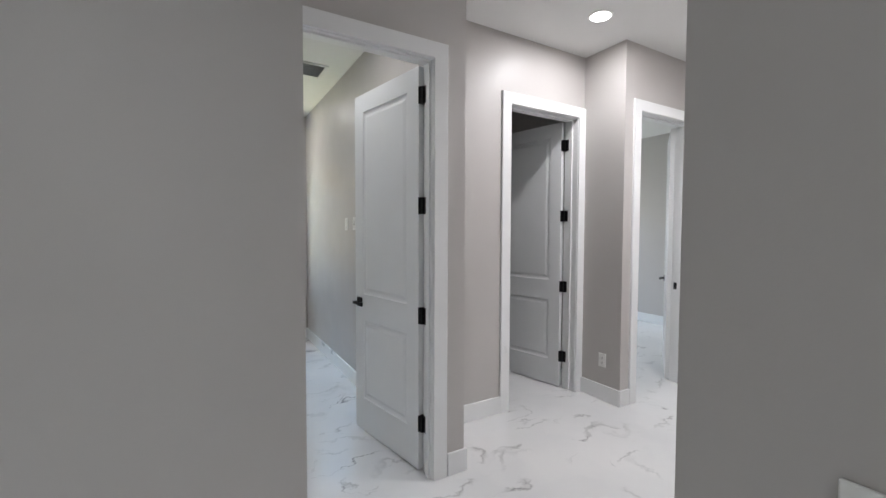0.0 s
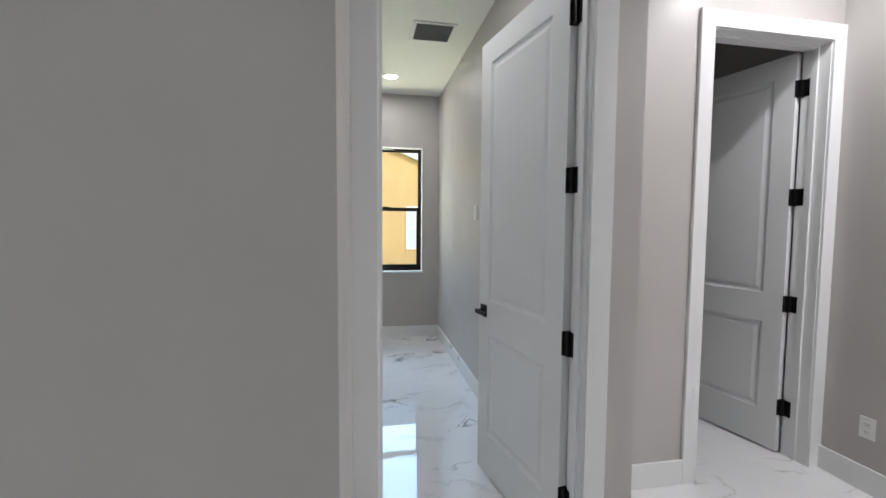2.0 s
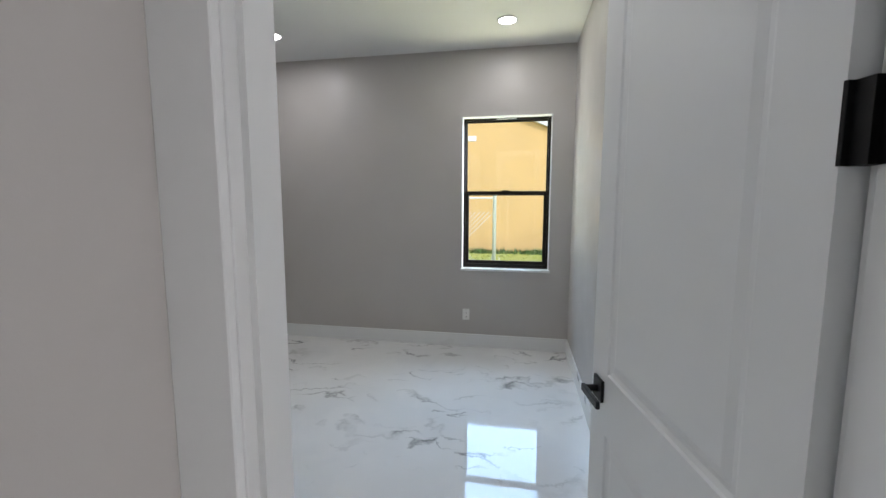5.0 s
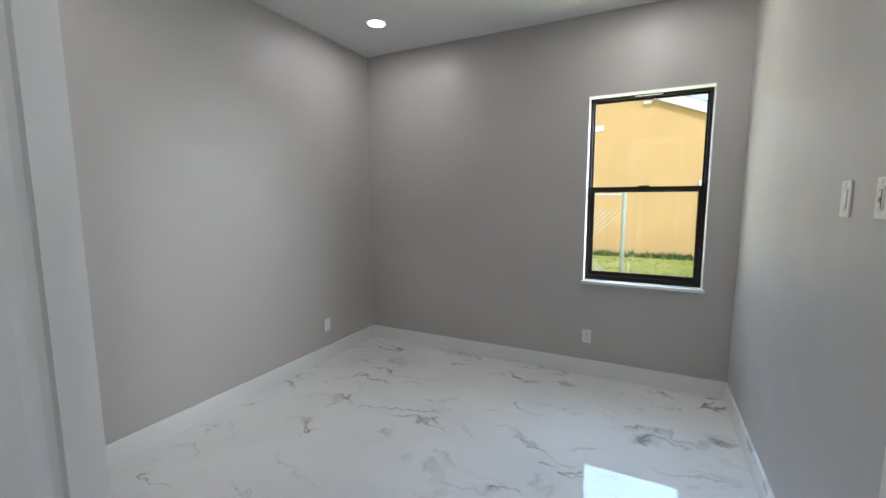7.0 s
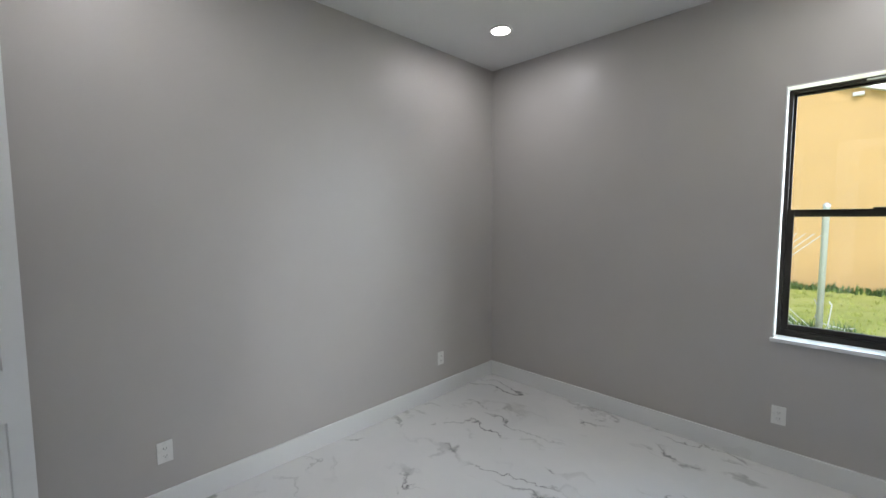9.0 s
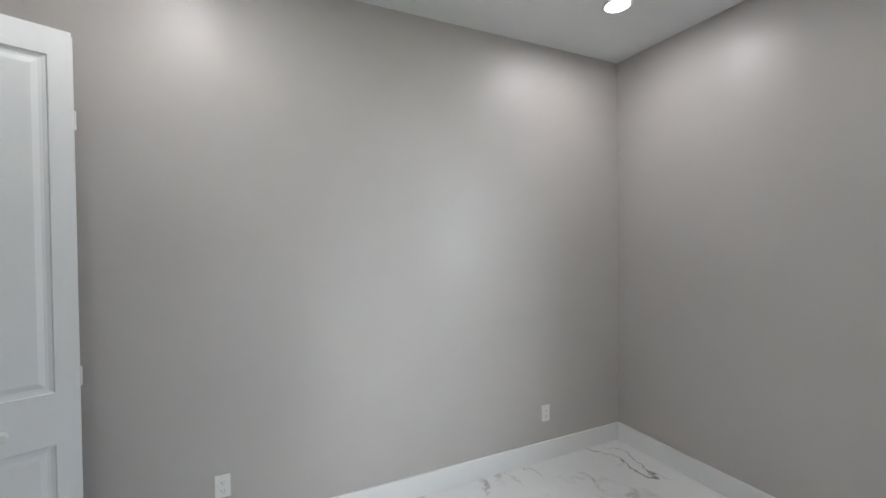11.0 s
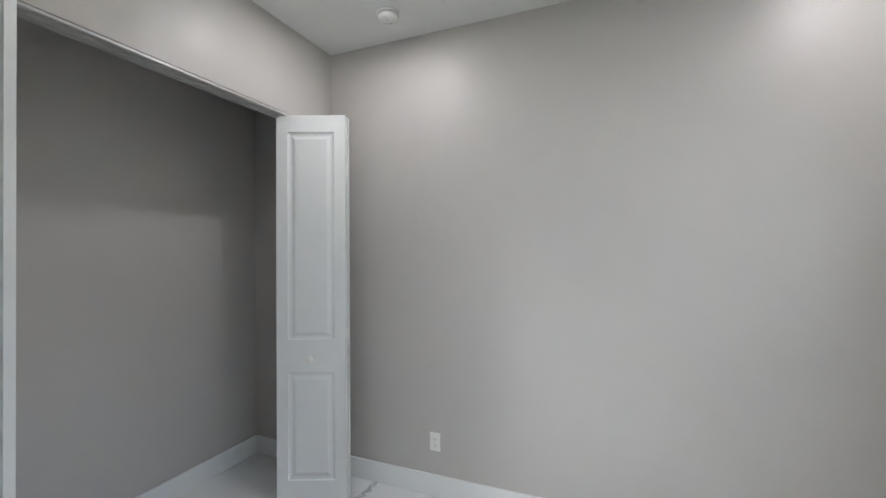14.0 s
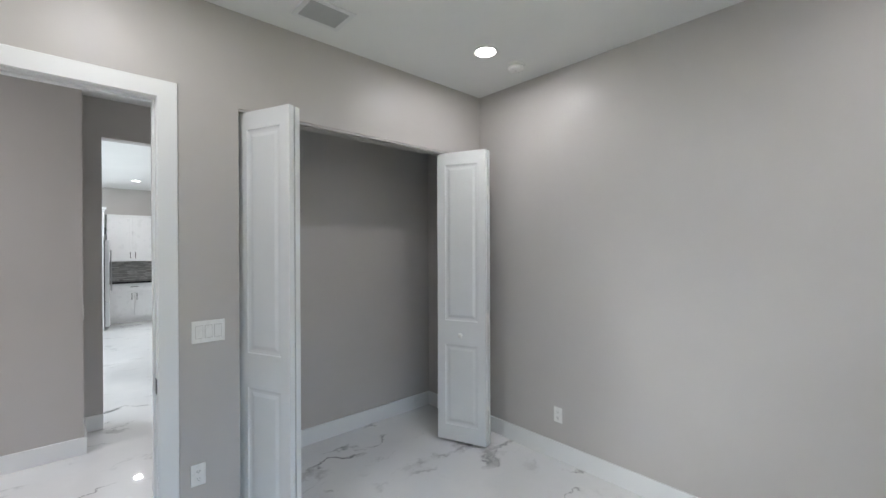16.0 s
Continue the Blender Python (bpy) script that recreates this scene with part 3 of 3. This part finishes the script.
tnt.links.new(ramp(tnt, info.outputs["Random"], [(0.0, (0.36, 0.35, 0.34)), (0.5, (0.52, 0.51, 0.50)), (1.0, (0.70, 0.69, 0.68))]), tb.inputs["Base Color"])
tb.inputs["Roughness"].default_value = 0.35
part("grout", boxed((-1.87, -0.07, OS, OS + 0.006, 0.906, 1.339)), FILTER, splash)
fridge = tagged(new("refrigerator"), "tall stainless steel refrigerator beside a white end panel", "refrigerator")
# near-black body and gasket draw the dark gap between panel and steel doors
part("body", boxed((0.020, 0.76, -7.14, -6.26, 0.03, 1.80), bevel=0.004), DARKSLOT, fridge, "near-black body behind the doors")
part("gasket", boxed((0.010, 0.020, -7.13, -6.27, 0.06, 1.79)), DARKSLOT, fridge)
for ya, yb, hy in ((-7.14, -6.702, -6.74), (-6.698, -6.26, -6.66)):
    d = part("door", boxed((-0.065, 0.010, ya, yb, 0.55, 1.80), bevel=0.008), STEEL, fridge)
    bm = bmesh.new()
    rod(bm, (-0.115, hy, 0.75), (-0.115, hy, 1.6), 0.012)
    for z in (0.78, 1.57):
        rod(bm, (-0.060, hy, z), (-0.115, hy, z), 0.009)
    part("handle", bm, STEEL, d)
part("freezer_drawer", boxed((-0.065, 0.010, -7.14, -6.26, 0.06, 0.54), bevel=0.008), STEEL, fridge)
panel = tagged(new("fridge_panel"), "tall white end panel with a crown beside the refrigerator", "panel")
part("board", boxed((0.028, 0.78, -6.25, -6.22, 0, 2.36), bevel=0.002), CABINET, panel)
part("crown", boxed((-0.02, 0.80, -6.25, -6.19, 2.40, 2.45), (0.008, 0.79, -6.25, -6.205, 2.36, 2.40), bevel=0.004), CABINET, panel)
over = tagged(new("wall_cabinet"), "white shaker cabinet above the refrigerator", "cabinet")
part("body", boxed((0.032, 0.78, -7.14, -6.255, 1.86, 2.36)), CABINET, over)
for ya, yb, hy in ((-7.14, -6.70, -6.74), (-6.696, -6.258, -6.65)):
    d = part("door", boxed((0.012, 0.030, ya, yb, 1.87, 2.35), bevel=0.002), CABINET, over)
    bm = bmesh.new()
    rod(bm, (-0.018, hy, 1.93), (-0.018, hy, 2.07), 0.006)
    for z in (1.95, 2.05):
        rod(bm, (0.012, hy, z), (-0.018, hy, z), 0.005)
    part("handle", bm, BLACK, d, "dark bar handle")

# ---- outdoors ----
structure("ground", boxed((-300, 300, YB + 0.2, 600, GZ - 0.3, GZ), (-300, OW - 0.25, -300, YB + 0.2, GZ - 0.3, GZ)), LAWN, "sunlit patchy green lawn", "lawn")
HY = 17.5
house = tagged(new("neighbour_house"), "single-storey house with sunlit yellow stucco walls", "house")
bm = bmesh.new()
apex_x = -3.0
front = [bm.verts.new((x, HY, z)) for x, z in ((-19.0, GZ), (6.5, GZ), (6.5, 2.45), (apex_x, 6.23), (-12.5, 2.45), (-19.0, 2.45))]
back = [bm.verts.new((v.co.x, HY + 9, v.co.z)) for v in front]
bm.faces.new(front)
bm.faces.new(back[::-1])
for i in range(len(front)):
    j = (i + 1) % len(front)
    bm.faces.new((front[i], back[i], back[j], front[j]))
part("wall", bm, STUCCO, house)


def sloped(name, x0, z0, x1, z1, y0, y1, t, mat, parent):
    bm = bmesh.new()
    q = [(x0, z0), (x1, z1), (x1, z1 + t), (x0, z0 + t)]
    a = [bm.verts.new((x, y0, z)) for x, z in q]
    b = [bm.verts.new((x, y1, z)) for x, z in q]
    bm.faces.new(a)
    bm.faces.new(b[::-1])
    for i in range(4):
        bm.faces.new((a[i], b[i], b[(i + 1) % 4], a[(i + 1) % 4]))
    return part(name, bm, mat, parent)


sloped("roof", apex_x, 6.42, 7.2, 2.36, HY - 0.14, HY + 9.4, 0.12, ROOF, house)
sloped("roof", -13.2, 2.36, apex_x, 6.42, HY - 0.14, HY + 9.4, 0.12, ROOF, house)
sloped("fascia", apex_x, 6.15, 7.2, 2.09, HY - 0.18, HY - 0.145, 0.30, FASCIA, house)
sloped("soffit", apex_x, 6.15, 7.2, 2.09, HY - 0.145, HY - 0.002, 0.03, FASCIA, house)


def house_window(x0, x1, z0, z1):
    w = part("window", boxed((x0, x1, HY - 0.03, HY - 0.005, z0, z1)), BLIND, house, "window with white blinds")
    part("frame", boxed((x0 - 0.06, x0, HY - 0.06, HY, z0 - 0.06, z1 + 0.06), (x1, x1 + 0.06, HY - 0.06, HY, z0 - 0.06, z1 + 0.06), (x0, x1, HY - 0.06, HY, z1, z1 + 0.06), (x0, x1, HY - 0.06, HY, z0 - 0.06, z0),
                        (x0, x1, HY - 0.05, HY, (z0 + z1) / 2 - 0.03, (z0 + z1) / 2 + 0.03)), FASCIA, w)
    for k in range(10):
        zz = z0 + 0.08 + k * (z1 - z0 - 0.16) / 9
        part("slat", boxed((x0 + 0.02, x1 - 0.02, HY - 0.045, HY - 0.03, zz - 0.02, zz + 0.02)), BLIND, w)


house_window(1.88, 2.78, 0.40, 2.08)
part("flood_light", boxed((0.08, 0.30, HY - 0.12, HY, 4.66, 4.76), bevel=0.02), FASCIA, house, "white wall flood light")
part("wall_vent", boxed((-1.47, -1.15, HY - 0.03, HY, 3.89, 4.09), bevel=0.01), FASCIA, house, "small white gable vent")

# chain-link fence
fence = tagged(new("chain_link_fence"), "galvanised chain-link fence with a round post", "fence")
FX, FY = -0.05, 11.4
for k in range(5):
    x = FX - 3.0 * k
    bm = bmesh.new()
    lathe(bm, [(0.045, GZ), (0.045, 1.72), (0.05, 1.725), (0.05, 1.76), (0.02, 1.79)], 14, Matrix.Translation((x, FY, 0)))
    part("post", bm, ZINC, fence)
bm = bmesh.new()
rod(bm, (FX - 12.0, FY, 1.62), (FX, FY, 1.62), 0.02)
part("top_rail", bm, ZINC, fence)
bm = bmesh.new()
step = 0.11
hgt = 1.68
n = int(6.0 / step)
for i in range(n):
    x = FX - 0.02 - i * step
    for s in (-1, 1):
        xa, xb = (x, x - hgt) if s > 0 else (x - hgt, x)
        z0, z1 = GZ + 0.05, GZ + 0.05 + hgt
        if xa > FX or xb > FX:
            continue
        rod(bm, (xa, FY, z0), (xb, FY, z1), 0.006, seg=4)
part("wire_mesh", bm, ZINC, fence)


def tuft(bm, x, y, z, h, n, spread, width):
    for _ in range(n):
        a = random.uniform(0, 6.283)
        r = random.uniform(0, spread)
        px, py = x + r * math.cos(a), y + r * math.sin(a)
        lean = random.uniform(0.1, 0.6) * h
        b = random.uniform(0, 6.283)
        hh = h * random.uniform(0.5, 1.1)
        dx, dy = math.cos(b + 1.57) * width, math.sin(b + 1.57) * width
        mx, my = px + math.cos(b) * lean * 0.4, py + math.sin(b) * lean * 0.4
        v = [bm.verts.new(c) for c in ((px - dx, py - dy, z), (px + dx, py + dy, z), (mx + dx * 0.8, my + dy * 0.8, z + hh * 0.6), (mx - dx * 0.8, my - dy * 0.8, z + hh * 0.6), (px + math.cos(b) * lean, py + math.sin(b) * lean, z + hh))]
        bm.faces.new(v[:4])
        bm.faces.new((v[3], v[2], v[4]))


bm = bmesh.new()
for _ in range(1500):
    tuft(bm, random.uniform(-4, 6), random.uniform(9.0, 17.4), GZ, random.uniform(0.04, 0.10), 6, 0.12, 0.008)
tagged(part("grass", bm, GRASSM), "short sunlit grass blades over the lawn", "grass", kind="stuff")
bm = bmesh.new()
for _ in range(420):
    x = random.uniform(-5, 5)
    tuft(bm, x, HY - random.uniform(0.05, 0.5), GZ, random.uniform(0.06, 0.26), 7, 0.14, 0.02)
tagged(part("weed_strip", bm, PLANT), "strip of weeds along the yellow house wall", "weeds", kind="stuff")
for k, (x, y) in enumerate(((-0.25, 11.5), (-0.6, 11.7), (0.28, 11.45))):
    bm = bmesh.new()
    tuft(bm, x, y, GZ, 0.30, 70, 0.24, 0.012)
    tagged(part("weed_clump", bm, PLANT), "leafy green weed clump at the fence foot", "weeds", group="weed clumps")

wires = tagged(new("wire_scrap"), "bent scrap of pale fence wire in the grass", "wire")
for pts in (((0.10, 0.12), (0.14, 0.55), (0.10, 0.60)), ((0.02, 0.22), (0.30, 0.17), (0.42, 0.20)), ((-0.08, 0.62), (-0.02, 0.45), (-0.06, 0.30))):
    bm = bmesh.new()
    for (xa, za), (xb, zb) in zip(pts, pts[1:]):
        rod(bm, (FX + xa, FY + 0.08, GZ + za), (FX + xb, FY + 0.08, GZ + zb), 0.009, seg=6)
    part("wire", bm, ZINC, wires)
bm = bmesh.new()
loop = [(0.20 + 0.13 * math.cos(a * math.pi / 6), 0.10 + 0.09 * math.sin(a * math.pi / 6)) for a in range(13)]
for (xa, za), (xb, zb) in zip(loop, loop[1:]):
    rod(bm, (FX + xa, FY + 0.08, GZ + za), (FX + xb, FY + 0.08, GZ + zb), 0.010, seg=6)
part("wire_loop", bm, ZINC, wires)

# mosaic pieces of the backsplash
tile_meshes = []
for w in (0.075, 0.11, 0.15):
    tm = bpy.data.meshes.new("mosaic_tile")
    bm = boxed((0, w - 0.003, 0, 0.006, 0, 0.021))
    bm.to_mesh(tm)
    bm.free()
    tm.materials.append(TILEM)
    tile_meshes.append((w, tm))
for row in range(18):
    x = -1.0 - random.uniform(0, 0.06)
    while x < -0.22:
        w, tm = random.choice(tile_meshes)
        t = new("mosaic_tile", tm)
        t.parent = splash
        t.location = (x, OS + 0.006, 0.908 + row * 0.0238)
        x += w
